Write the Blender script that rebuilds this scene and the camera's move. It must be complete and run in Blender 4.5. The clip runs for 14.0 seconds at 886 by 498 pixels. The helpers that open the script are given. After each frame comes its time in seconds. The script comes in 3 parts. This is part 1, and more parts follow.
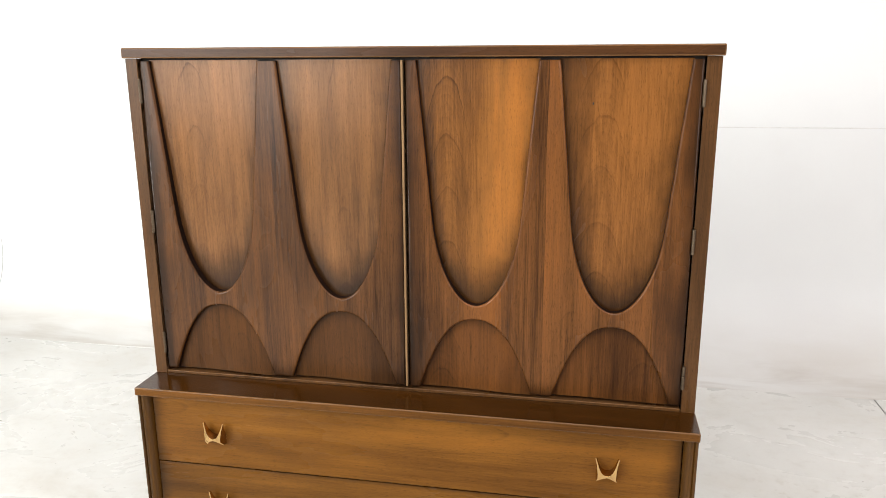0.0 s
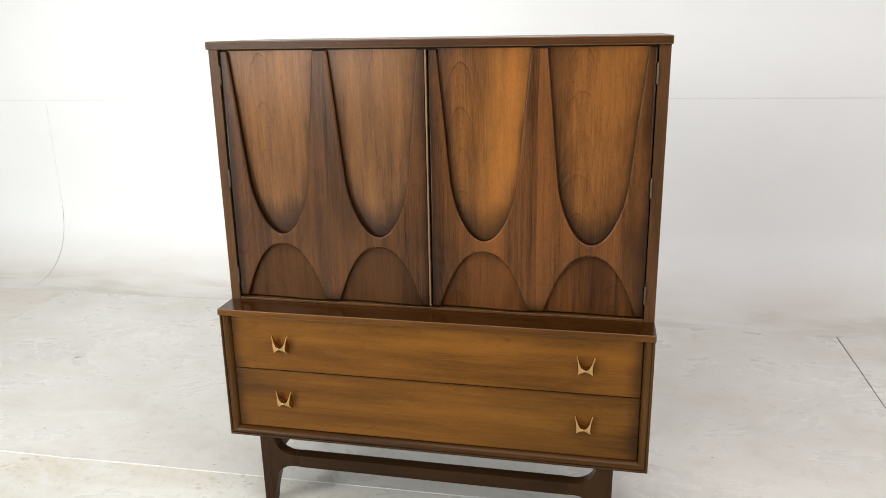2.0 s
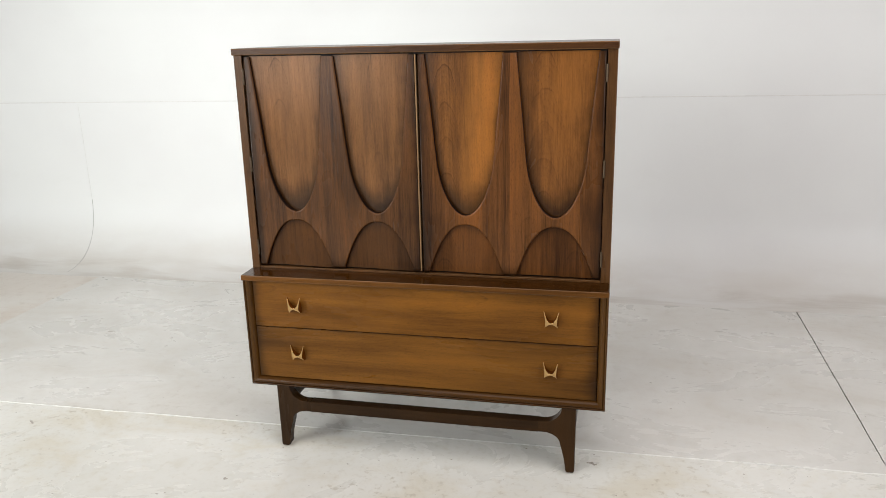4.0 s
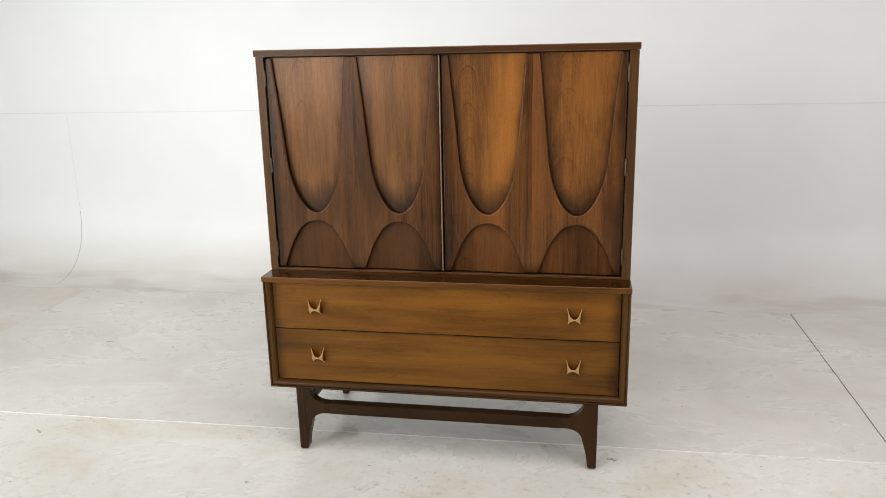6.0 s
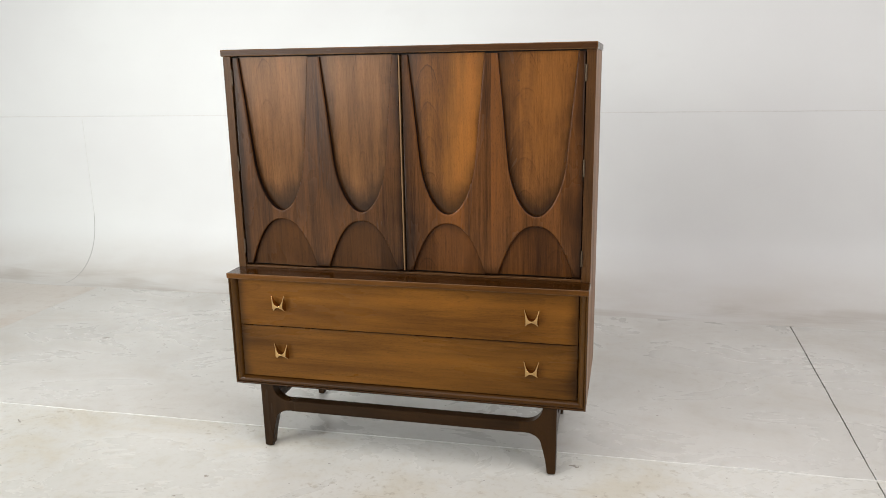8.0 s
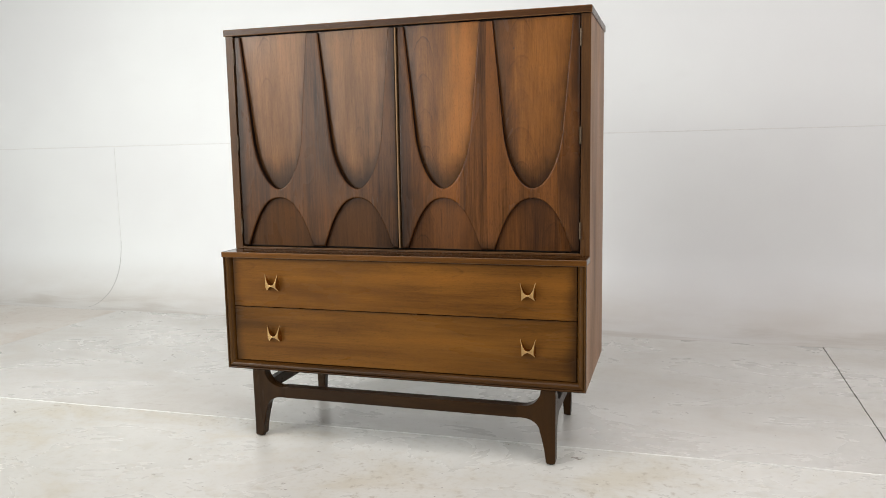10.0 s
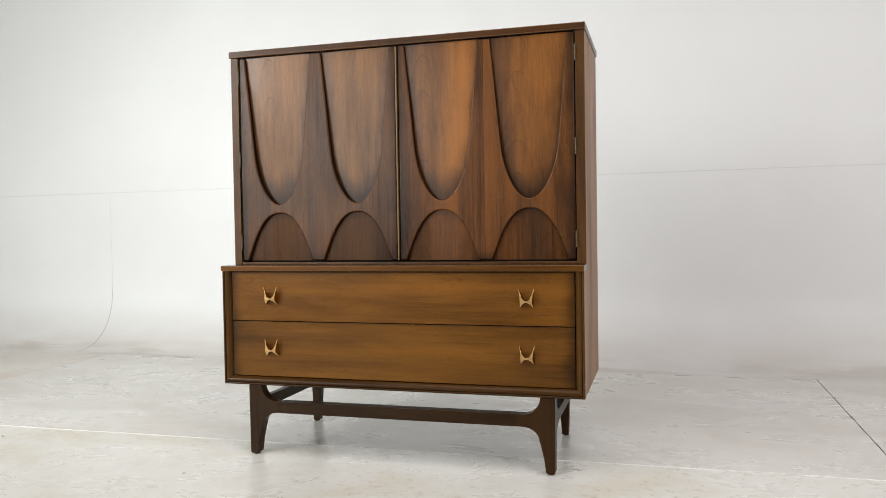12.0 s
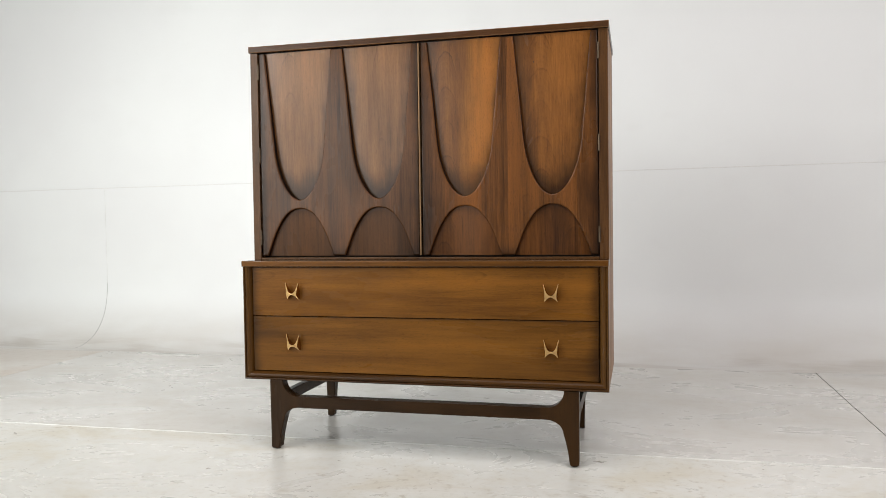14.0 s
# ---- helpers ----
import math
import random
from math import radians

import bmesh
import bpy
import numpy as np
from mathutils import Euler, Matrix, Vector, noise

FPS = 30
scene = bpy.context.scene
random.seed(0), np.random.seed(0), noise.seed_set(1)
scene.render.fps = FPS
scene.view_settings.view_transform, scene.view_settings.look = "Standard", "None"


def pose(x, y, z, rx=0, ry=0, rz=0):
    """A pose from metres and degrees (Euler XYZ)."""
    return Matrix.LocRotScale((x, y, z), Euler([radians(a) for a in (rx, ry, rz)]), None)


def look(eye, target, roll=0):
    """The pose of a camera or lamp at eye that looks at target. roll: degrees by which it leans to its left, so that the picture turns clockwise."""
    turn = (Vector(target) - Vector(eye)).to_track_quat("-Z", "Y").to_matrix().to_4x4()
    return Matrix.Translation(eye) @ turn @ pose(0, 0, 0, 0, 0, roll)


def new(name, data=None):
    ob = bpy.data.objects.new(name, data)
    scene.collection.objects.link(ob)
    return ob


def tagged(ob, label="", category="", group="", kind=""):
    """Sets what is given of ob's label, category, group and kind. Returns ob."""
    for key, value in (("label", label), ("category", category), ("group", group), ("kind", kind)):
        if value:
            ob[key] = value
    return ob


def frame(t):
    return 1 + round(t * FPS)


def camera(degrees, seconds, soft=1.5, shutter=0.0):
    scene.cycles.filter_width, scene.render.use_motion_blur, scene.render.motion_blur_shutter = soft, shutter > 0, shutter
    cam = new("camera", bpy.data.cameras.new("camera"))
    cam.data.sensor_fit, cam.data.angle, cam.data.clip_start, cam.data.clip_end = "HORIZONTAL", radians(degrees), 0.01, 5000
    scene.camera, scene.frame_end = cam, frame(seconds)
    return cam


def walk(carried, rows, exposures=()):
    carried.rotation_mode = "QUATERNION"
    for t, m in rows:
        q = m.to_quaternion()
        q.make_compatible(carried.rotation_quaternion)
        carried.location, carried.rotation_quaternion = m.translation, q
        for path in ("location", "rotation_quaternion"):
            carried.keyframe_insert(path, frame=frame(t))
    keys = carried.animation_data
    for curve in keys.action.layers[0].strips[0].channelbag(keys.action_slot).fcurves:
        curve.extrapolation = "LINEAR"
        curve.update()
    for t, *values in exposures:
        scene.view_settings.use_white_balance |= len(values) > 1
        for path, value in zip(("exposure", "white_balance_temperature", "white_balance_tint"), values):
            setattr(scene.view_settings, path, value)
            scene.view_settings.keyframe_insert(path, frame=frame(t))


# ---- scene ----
cam = camera(59.8, 14.0, soft=0.5)
PATH = [
    (0, (0.422, -1.316, 1.239), (0.051, 0.588, 0.753), -0.3),
    (0.5, (0.461, -1.404, 1.237), (0.075, 0.495, 0.739), -0.3),
    (1, (0.480, -1.488, 1.235), (0.084, 0.404, 0.724), -0.5),
    (1.5, (0.480, -1.615, 1.255), (0.081, 0.271, 0.722), -0.7),
    (2, (0.501, -1.730, 1.279), (0.095, 0.150, 0.728), -1.0),
    (2.5, (0.539, -1.827, 1.299), (0.124, 0.047, 0.735), -1.3),
    (3, (0.604, -1.945, 1.299), (0.174, -0.073, 0.743), -1.4),
    (3.8, (0.639, -2.055, 1.294), (0.207, -0.180, 0.748), -1.4),
    (4.7, (0.587, -2.113, 1.264), (0.188, -0.224, 0.745), -1.3),
    (5.5, (0.514, -2.135, 1.242), (0.153, -0.232, 0.744), -1.2),
    (6, (0.478, -2.140, 1.242), (0.133, -0.234, 0.746), -1.2),
    (6.5, (0.469, -2.143, 1.231), (0.126, -0.233, 0.746), -1.2),
    (7, (0.493, -2.141, 1.226), (0.133, -0.233, 0.747), -1.1),
    (7.5, (0.572, -2.133, 1.218), (0.171, -0.232, 0.743), -1.0),
    (8, (0.724, -2.094, 1.200), (0.265, -0.204, 0.737), -1.0),
    (8.2, (0.787, -2.073, 1.186), (0.299, -0.187, 0.736), -1.0),
    (8.9, (0.887, -2.040, 1.108), (0.342, -0.158, 0.706), -1.0),
    (9.7, (0.872, -2.043, 0.943), (0.298, -0.151, 0.645), -1.0),
    (10.5, (0.842, -2.070, 0.791), (0.264, -0.164, 0.610), -1.0),
    (11, (0.844, -2.087, 0.722), (0.270, -0.175, 0.608), -0.9),
    (11.5, (0.840, -2.098, 0.694), (0.276, -0.181, 0.620), -0.9),
    (12, (0.836, -2.105, 0.692), (0.288, -0.182, 0.636), -0.9),
    (12.5, (0.803, -2.119, 0.697), (0.270, -0.192, 0.641), -0.9),
    (13, (0.757, -2.141, 0.697), (0.241, -0.209, 0.638), -0.9),
    (13.5, (0.725, -2.154, 0.701), (0.227, -0.218, 0.634), -0.9),
    (14, (0.706, -2.159, 0.690), (0.219, -0.220, 0.625), -0.8),
]
EXPOSURES = [(0.0, 0.55), (1.0, 0.42), (2.0, 0.18), (3.0, 0.03), (5.5, -0.05), (8.0, -0.07), (10.5, -0.04), (14.0, -0.04)]
walk(cam, [(t, look(eye, target, roll)) for t, eye, target, roll in PATH], EXPOSURES)

# ---- light and exposure ----
world = bpy.data.worlds.new("world")
scene.world = world
world.use_nodes = True
world.node_tree.nodes["Background"].inputs[0].default_value = (0.80, 0.84, 0.90, 1)
world.node_tree.nodes["Background"].inputs[1].default_value = 0.15


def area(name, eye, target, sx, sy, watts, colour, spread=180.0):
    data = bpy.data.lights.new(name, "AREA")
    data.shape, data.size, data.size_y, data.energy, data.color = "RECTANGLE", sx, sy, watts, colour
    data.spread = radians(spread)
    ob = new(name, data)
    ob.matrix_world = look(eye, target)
    return tagged(ob, "unseen area lamp added to light the studio", "lamp", kind="structure")


# Unseen area lamps, added where the sheen and brightness call for a source
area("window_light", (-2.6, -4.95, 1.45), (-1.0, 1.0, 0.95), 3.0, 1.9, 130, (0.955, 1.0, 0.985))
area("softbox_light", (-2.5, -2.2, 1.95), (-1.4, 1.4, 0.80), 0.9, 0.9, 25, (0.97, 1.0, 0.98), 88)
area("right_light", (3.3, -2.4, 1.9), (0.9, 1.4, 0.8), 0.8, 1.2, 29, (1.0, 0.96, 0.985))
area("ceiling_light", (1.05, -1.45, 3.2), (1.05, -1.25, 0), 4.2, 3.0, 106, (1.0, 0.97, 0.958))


# ---- node helpers ----
class Nodes:
    """Short hand for building a node material."""

    def __init__(self, name):
        self.mat = bpy.data.materials.new(name)
        self.mat.use_nodes = True
        self.tree = self.mat.node_tree
        self.bsdf = self.tree.nodes["Principled BSDF"]

    def add(self, kind, **props):
        node = self.tree.nodes.new(kind)
        for key, value in props.items():
            setattr(node, key, value)
        return node

    def put(self, socket, value):
        if isinstance(value, bpy.types.NodeSocket):
            self.tree.links.new(value, socket)
        elif value is not None:
            socket.default_value = value

    def maths(self, op, a, b=None, c=None, clamp=False):
        node = self.add("ShaderNodeMath", operation=op, use_clamp=clamp)
        for socket, value in zip(node.inputs, (a, b, c)):
            self.put(socket, value)
        return node.outputs[0]

    def vec(self, op, a, b=None):
        node = self.add("ShaderNodeVectorMath", operation=op)
        self.put(node.inputs[0], a)
        self.put(node.inputs[1], b)
        return node.outputs[0]

    def noise(self, vector, scale, detail=3.0, rough=0.55, distortion=0.0):
        node = self.add("ShaderNodeTexNoise")
        self.put(node.inputs["Vector"], vector)
        for key, value in (("Scale", scale), ("Detail", detail), ("Roughness", rough), ("Distortion", distortion)):
            self.put(node.inputs[key], value)
        return node.outputs["Fac"]

    def range(self, value, a, b, c=0.0, d=1.0, smooth=True):
        node = self.add("ShaderNodeMapRange", interpolation_type="SMOOTHSTEP" if smooth else "LINEAR")
        for socket, v in zip(node.inputs, (value, a, b, c, d)):
            self.put(socket, v)
        return node.outputs[0]

    def mix(self, fac, a, b, blend="MIX"):
        node = self.add("ShaderNodeMix", data_type="RGBA", blend_type=blend)
        self.put(node.inputs[0], fac)
        self.put(node.inputs[6], a if not isinstance(a, tuple) else (*a, 1))
        self.put(node.inputs[7], b if not isinstance(b, tuple) else (*b, 1))
        return node.outputs[2]

    def split(self, vector):
        node = self.add("ShaderNodeSeparateXYZ")
        self.put(node.inputs[0], vector)
        return node.outputs

    def join(self, x, y, z):
        node = self.add("ShaderNodeCombineXYZ")
        for socket, value in zip(node.inputs, (x, y, z)):
            self.put(socket, value)
        return node.outputs[0]

    def bump(self, height, strength, distance):
        node = self.add("ShaderNodeBump")
        self.put(node.inputs["Strength"], strength)
        self.put(node.inputs["Distance"], distance)
        self.put(node.inputs["Height"], height)
        self.put(self.bsdf.inputs["Normal"], node.outputs[0])

    def set(self, **values):
        for key, value in values.items():
            self.put(self.bsdf.inputs[key.replace("_", " ")], (*value, 1) if isinstance(value, tuple) else value)
        return self.mat


def walnut(name, along="z", light=(0.30, 0.125, 0.036), dark=(0.115, 0.042, 0.014), toner_shade="", strength=0.6, rough=0.29,
           strips=False, figure=(42.0, 0.085), centre=None, local=0.0, rings=0.30, streaks=0.55, drifts=0.75, cloud=0.45,
           pores=0.30, gloss=0.19, soak=0.56, seed=0.0, lean=0.0):
    """Stained walnut veneer: one tone from arched growth rings, straight streaks and slow drifts, then pores, clouds of
    stain and the finisher's dark toning sprayed along the edges; on the ovals this also paints in the recess's shade."""
    n = Nodes(name)
    coord = n.add("ShaderNodeTexCoord")
    rand = n.add("ShaderNodeObjectInfo").outputs["Random"]
    px, py, pz = n.split(coord.outputs["Object"])
    gx, gy, gz = n.split(coord.outputs["Generated"])
    g, a = (pz, px) if along == "z" else ((px, pz) if along == "x" else (py, pz))
    d = py if along != "y" else px
    if local:
        a = n.maths("MULTIPLY", n.maths("SUBTRACT", gx, 0.5), local)
    shade = None
    if strips:
        ramp = n.add("ShaderNodeValToRGB")
        ramp.color_ramp.interpolation = "CONSTANT"
        stops = ((0.0, 0.62), (0.19, 0.78), (0.345, 0.56), (0.50, 0.88), (0.69, 0.46), (0.88, 0.66))
        ramp.color_ramp.elements[1].position = stops[1][0]
        for at, _ in stops[2:]:
            ramp.color_ramp.elements.new(at)
        for e, (_, v) in zip(ramp.color_ramp.elements, stops):
            e.color = (v, v, v, 1)
        wander = n.maths("MULTIPLY", n.maths("SUBTRACT", n.noise(n.join(a, n.maths("MULTIPLY", g, 0.5), d), 9.0, 1.0), 0.5), 0.012)
        n.put(ramp.inputs[0], n.maths("ADD", gx, wander))
        rand = n.maths("FRACT", n.maths("ADD", rand, n.maths("MULTIPLY", ramp.outputs[0], 3.7)))
        shade = n.range(ramp.outputs[0], 0.2, 0.9, -0.09, 0.09, smooth=False)
    shift = n.maths("ADD", n.maths("MULTIPLY", rand, 7.3), seed)
    across = n.maths("ADD", a, shift)

    def grain(stretch, scale, detail=3.0, rough_=0.55):
        """Noise drawn out along the grain, as -1 to 1."""
        v = n.noise(n.join(across, n.maths("MULTIPLY", g, stretch), n.maths("ADD", d, shift)), scale, detail, rough_)
        return n.maths("MULTIPLY", n.maths("SUBTRACT", v, 0.5), 2.0)

    # arched rings: the slice through a tapering trunk
    if centre is None:
        off = n.range(n.maths("FRACT", n.maths("MULTIPLY", rand, 5.13)), 0, 1, -0.07, 0.07, smooth=False)
    else:
        off = -centre
    bend = grain(0.20, 3.4, 2.0, 0.5)
    a2 = n.maths("ADD", n.maths("ADD", a, off), n.maths("MULTIPLY", bend, 0.030))
    a2 = n.maths("ADD", a2, n.maths("MULTIPLY", grain(0.40, 26.0, 3.0), 0.007))
    r = n.maths("SUBTRACT", g, n.maths("MULTIPLY", n.maths("MULTIPLY", a2, a2), -figure[0]))
    r = n.maths("ADD", r, n.maths("MULTIPLY", grain(0.5, 11.0, 3.0), 0.022))
    r = n.maths("ADD", r, n.maths("MULTIPLY", grain(0.16, 120.0, 2.0), 0.006))
    saw = n.maths("FRACT", n.maths("DIVIDE", n.maths("ADD", r, shift), figure[1]))
    ring = n.maths("MULTIPLY", n.maths("ADD", n.maths("MULTIPLY", saw, 0.45), n.maths("MULTIPLY", n.range(saw, 0.91, 0.97), 0.75)), n.range(saw, 0.975, 1.0, 1.0, 0.0))
    saw = n.maths("FRACT", n.maths("DIVIDE", n.maths("ADD", r, shift), figure[1] * 0.19))
    line = n.maths("MULTIPLY", n.maths("POWER", saw, 2.0), n.range(saw, 0.90, 1.0, 1.0, 0.0))
    here = n.range(n.maths("ABSOLUTE", a2), 0.015, 0.085, 1.0, 0.25)
    patch = n.range(grain(0.35, 10.0, 2.0), -0.35, 0.35, 0.25, 1.0)
    where = n.maths("MULTIPLY", here, patch)
    tone = n.maths("SUBTRACT", 0.56, n.maths("MULTIPLY", where, n.maths("ADD", n.maths("MULTIPLY", ring, rings), n.maths("MULTIPLY", line, 0.40 * rings))))
    # straight streaks, fine threads and slow drifts of colour
    for stretch, scale, much in ((0.045, 34.0, 0.22 * streaks), (0.03, 100.0, 0.20 * streaks), (0.02, 260.0, 0.22 * streaks), (0.03, 620.0, 0.24 * streaks), (0.17, 7.0, 0.55 * drifts), (0.07, 17.0, 0.20 * drifts)):
        tone = n.maths("ADD", tone, n.maths("MULTIPLY", grain(stretch, scale), much))
    if shade is not None:
        tone = n.maths("ADD", tone, shade)
    if lean:
        tone = n.maths("ADD", tone, n.maths("MULTIPLY", a, lean))
    ramp = n.add("ShaderNodeValToRGB")
    els = ramp.color_ramp.elements
    gold = (1.55 * light[0], 1.42 * light[1], 1.15 * light[2])
    els.new(0.24), els.new(0.62)
    for i, (at, c) in enumerate(((0.0, tuple(0.62 * v for v in dark)), (0.24, dark), (0.62, light), (1.0, gold))):
        els[i].position, els[i].color = at, (*c, 1)
    n.put(ramp.inputs[0], tone)
    col = ramp.outputs[0]
    blotch = n.noise(n.join(across, n.maths("MULTIPLY", g, 0.22), n.maths("ADD", d, shift)), 8.5, 4.0, 0.60, 0.3)
    col = n.mix(n.range(blotch, 0.50, 0.72, 0.0, cloud), col, tuple(0.62 * v for v in dark))
    fibre = n.noise(n.join(across, n.maths("MULTIPLY", g, 0.055), d), 1500.0, 2.0, 0.55)
    flecks = n.noise(n.join(across, n.maths("MULTIPLY", g, 0.10), d), 800.0, 1.0, 0.5)
    pore = n.maths("MAXIMUM", n.range(fibre, 0.57, 0.68, 0.0, pores), n.range(flecks, 0.64, 0.74, 0.0, 1.2 * pores))
    col = n.mix(pore, col, tuple(0.35 * v for v in dark))
    if toner_shade:
        if toner_shade == "oval":
            # Oval rims: sprayed toning plus the recess's shade, painted darkest at the foot
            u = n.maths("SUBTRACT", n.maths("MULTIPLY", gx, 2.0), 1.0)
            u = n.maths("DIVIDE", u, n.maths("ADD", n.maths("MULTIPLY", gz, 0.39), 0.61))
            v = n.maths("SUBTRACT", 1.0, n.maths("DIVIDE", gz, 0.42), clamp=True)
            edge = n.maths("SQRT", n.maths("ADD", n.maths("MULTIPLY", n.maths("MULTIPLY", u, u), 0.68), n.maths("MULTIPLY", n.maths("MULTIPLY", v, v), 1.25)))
        elif toner_shade == "arch":
            # Arches: darker towards both sides and the crown
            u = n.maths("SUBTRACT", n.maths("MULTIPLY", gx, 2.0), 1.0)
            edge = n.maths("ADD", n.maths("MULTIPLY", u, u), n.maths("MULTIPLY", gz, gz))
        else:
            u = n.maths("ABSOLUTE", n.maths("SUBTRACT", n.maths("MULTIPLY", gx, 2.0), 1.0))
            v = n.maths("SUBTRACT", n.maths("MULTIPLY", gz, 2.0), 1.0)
            foot = n.maths("MULTIPLY", n.maths("POWER", n.maths("MULTIPLY", v, -1.0, clamp=True), 5.0), 0.95 if toner_shade == "rect" else 0.62)
            head = n.maths("MULTIPLY", n.maths("POWER", n.maths("MULTIPLY", v, 1.0, clamp=True), 6.0), 0.60 if toner_shade == "rect" else 0.90)
            edge = n.maths("MAXIMUM", n.maths("POWER", u, 5.0 if toner_shade == "rect" else 9.0), n.maths("MAXIMUM", foot, head))
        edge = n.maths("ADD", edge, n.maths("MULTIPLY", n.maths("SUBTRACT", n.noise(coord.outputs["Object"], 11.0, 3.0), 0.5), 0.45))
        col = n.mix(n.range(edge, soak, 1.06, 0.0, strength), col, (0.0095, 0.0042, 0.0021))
    n.bump(n.maths("SUBTRACT", n.maths("MULTIPLY", tone, 0.5), n.maths("MULTIPLY", pore, 1.2)), 0.20, 0.0005)
    rough_out = n.range(blotch, 0.3, 0.75, rough - 0.05, rough + 0.08, smooth=False)
    return n.set(Base_Color=col, Roughness=rough_out, Specular_IOR_Level=gloss)


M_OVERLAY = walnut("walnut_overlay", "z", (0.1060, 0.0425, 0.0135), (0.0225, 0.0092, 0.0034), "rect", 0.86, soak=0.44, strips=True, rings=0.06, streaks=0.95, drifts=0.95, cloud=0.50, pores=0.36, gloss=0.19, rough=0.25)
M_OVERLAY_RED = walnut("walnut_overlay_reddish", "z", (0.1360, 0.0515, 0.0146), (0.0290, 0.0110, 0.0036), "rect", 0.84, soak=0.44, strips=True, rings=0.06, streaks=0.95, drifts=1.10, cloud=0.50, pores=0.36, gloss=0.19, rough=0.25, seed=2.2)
OVAL_LOOK = dict(toner_shade="oval", soak=0.50, local=0.23, gloss=0.20, rough=0.22, rings=0.12, streaks=0.62, pores=0.30)
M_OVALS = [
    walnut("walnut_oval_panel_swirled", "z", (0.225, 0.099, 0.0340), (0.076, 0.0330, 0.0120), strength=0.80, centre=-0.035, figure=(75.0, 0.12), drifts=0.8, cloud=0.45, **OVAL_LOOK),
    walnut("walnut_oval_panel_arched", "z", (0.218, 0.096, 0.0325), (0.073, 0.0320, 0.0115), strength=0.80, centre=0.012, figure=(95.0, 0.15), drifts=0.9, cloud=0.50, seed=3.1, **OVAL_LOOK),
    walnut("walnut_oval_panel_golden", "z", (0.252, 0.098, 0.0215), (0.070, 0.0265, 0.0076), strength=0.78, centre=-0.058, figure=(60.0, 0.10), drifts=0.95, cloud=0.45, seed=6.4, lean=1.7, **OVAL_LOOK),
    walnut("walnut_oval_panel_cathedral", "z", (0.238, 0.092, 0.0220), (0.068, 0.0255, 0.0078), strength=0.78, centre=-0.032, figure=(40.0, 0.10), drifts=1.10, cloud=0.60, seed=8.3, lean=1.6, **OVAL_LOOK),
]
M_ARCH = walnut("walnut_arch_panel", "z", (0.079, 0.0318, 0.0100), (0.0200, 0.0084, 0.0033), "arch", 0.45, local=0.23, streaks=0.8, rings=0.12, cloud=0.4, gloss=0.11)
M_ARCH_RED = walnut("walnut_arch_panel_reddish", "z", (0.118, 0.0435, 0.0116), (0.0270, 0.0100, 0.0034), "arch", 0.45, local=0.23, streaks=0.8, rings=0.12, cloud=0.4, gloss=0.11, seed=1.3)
# Inner walls of the openings: unlit shade painted in as a dark colour
M_EDGE = walnut("shade_dark_cut_edge", "z", (0.014, 0.006, 0.0035), (0.006, 0.003, 0.002), rough=0.6, gloss=0.06)
DRAWER_LOOK = dict(along="x", toner_shade="drawer", strength=0.70, soak=0.45, figure=(150.0, 0.22), rings=0.07, streaks=0.42, drifts=0.95, cloud=0.25, gloss=0.12)
# Lower front is a darker copy, painting in light that falls off downwards
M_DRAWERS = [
    walnut("walnut_drawer_front_shaded", light=(0.170, 0.0690, 0.0110), dark=(0.048, 0.0184, 0.0034), seed=4.4, **DRAWER_LOOK),
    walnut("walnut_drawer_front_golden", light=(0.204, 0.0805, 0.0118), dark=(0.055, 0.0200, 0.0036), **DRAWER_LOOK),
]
M_CASE_X = walnut("walnut_case_lengthwise", "x", (0.064, 0.0270, 0.0105), (0.020, 0.0084, 0.0036), rough=0.26, rings=0.1, streaks=0.8, gloss=0.16)
M_LEDGE = walnut("walnut_ledge", "x", (0.044, 0.0155, 0.0026), (0.015, 0.0053, 0.0011), rough=0.14, rings=0.1, gloss=0.21, cloud=0.3)
# Ledge front: a lighter copy of the ledge's walnut, painting in frontal light
M_LEDGE_FRONT = walnut("walnut_ledge_front_lit", "x", (0.135, 0.0530, 0.0105), (0.042, 0.0160, 0.0040), rough=0.26, rings=0.1, streaks=0.7, gloss=0.10)
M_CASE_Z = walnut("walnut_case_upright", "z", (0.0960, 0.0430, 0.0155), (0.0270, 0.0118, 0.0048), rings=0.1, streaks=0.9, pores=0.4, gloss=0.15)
# Sides: the case's walnut lightened, making up in colour for missing light
M_SIDE = walnut("walnut_side_lightened", "z", (0.300, 0.165, 0.090), (0.150, 0.080, 0.044), rough=0.45, rings=0.1, streaks=0.7)
M_FRAME_X = walnut("walnut_moulding_lengthwise", "x", (0.0620, 0.0245, 0.0045), (0.0170, 0.0070, 0.0020), rough=0.22, rings=0.1, gloss=0.17)
M_FRAME_Z = walnut("walnut_moulding_upright", "z", (0.0800, 0.0345, 0.0072), (0.0220, 0.0095, 0.0028), rough=0.22, rings=0.1, streaks=0.9, gloss=0.17)
M_LEG = walnut("dark_stained_leg", "z", (0.0345, 0.0162, 0.0054), (0.0094, 0.0044, 0.0018), gloss=0.11, cloud=0.4, rings=0.1)
M_RAIL = walnut("dark_stained_stretcher", "x", (0.0345, 0.0162, 0.0054), (0.0094, 0.0044, 0.0018), gloss=0.11, cloud=0.4, rings=0.1)
M_STRIP = walnut("pale_edge_strip", "z", (0.30, 0.18, 0.085), (0.15, 0.08, 0.036), rough=0.4)
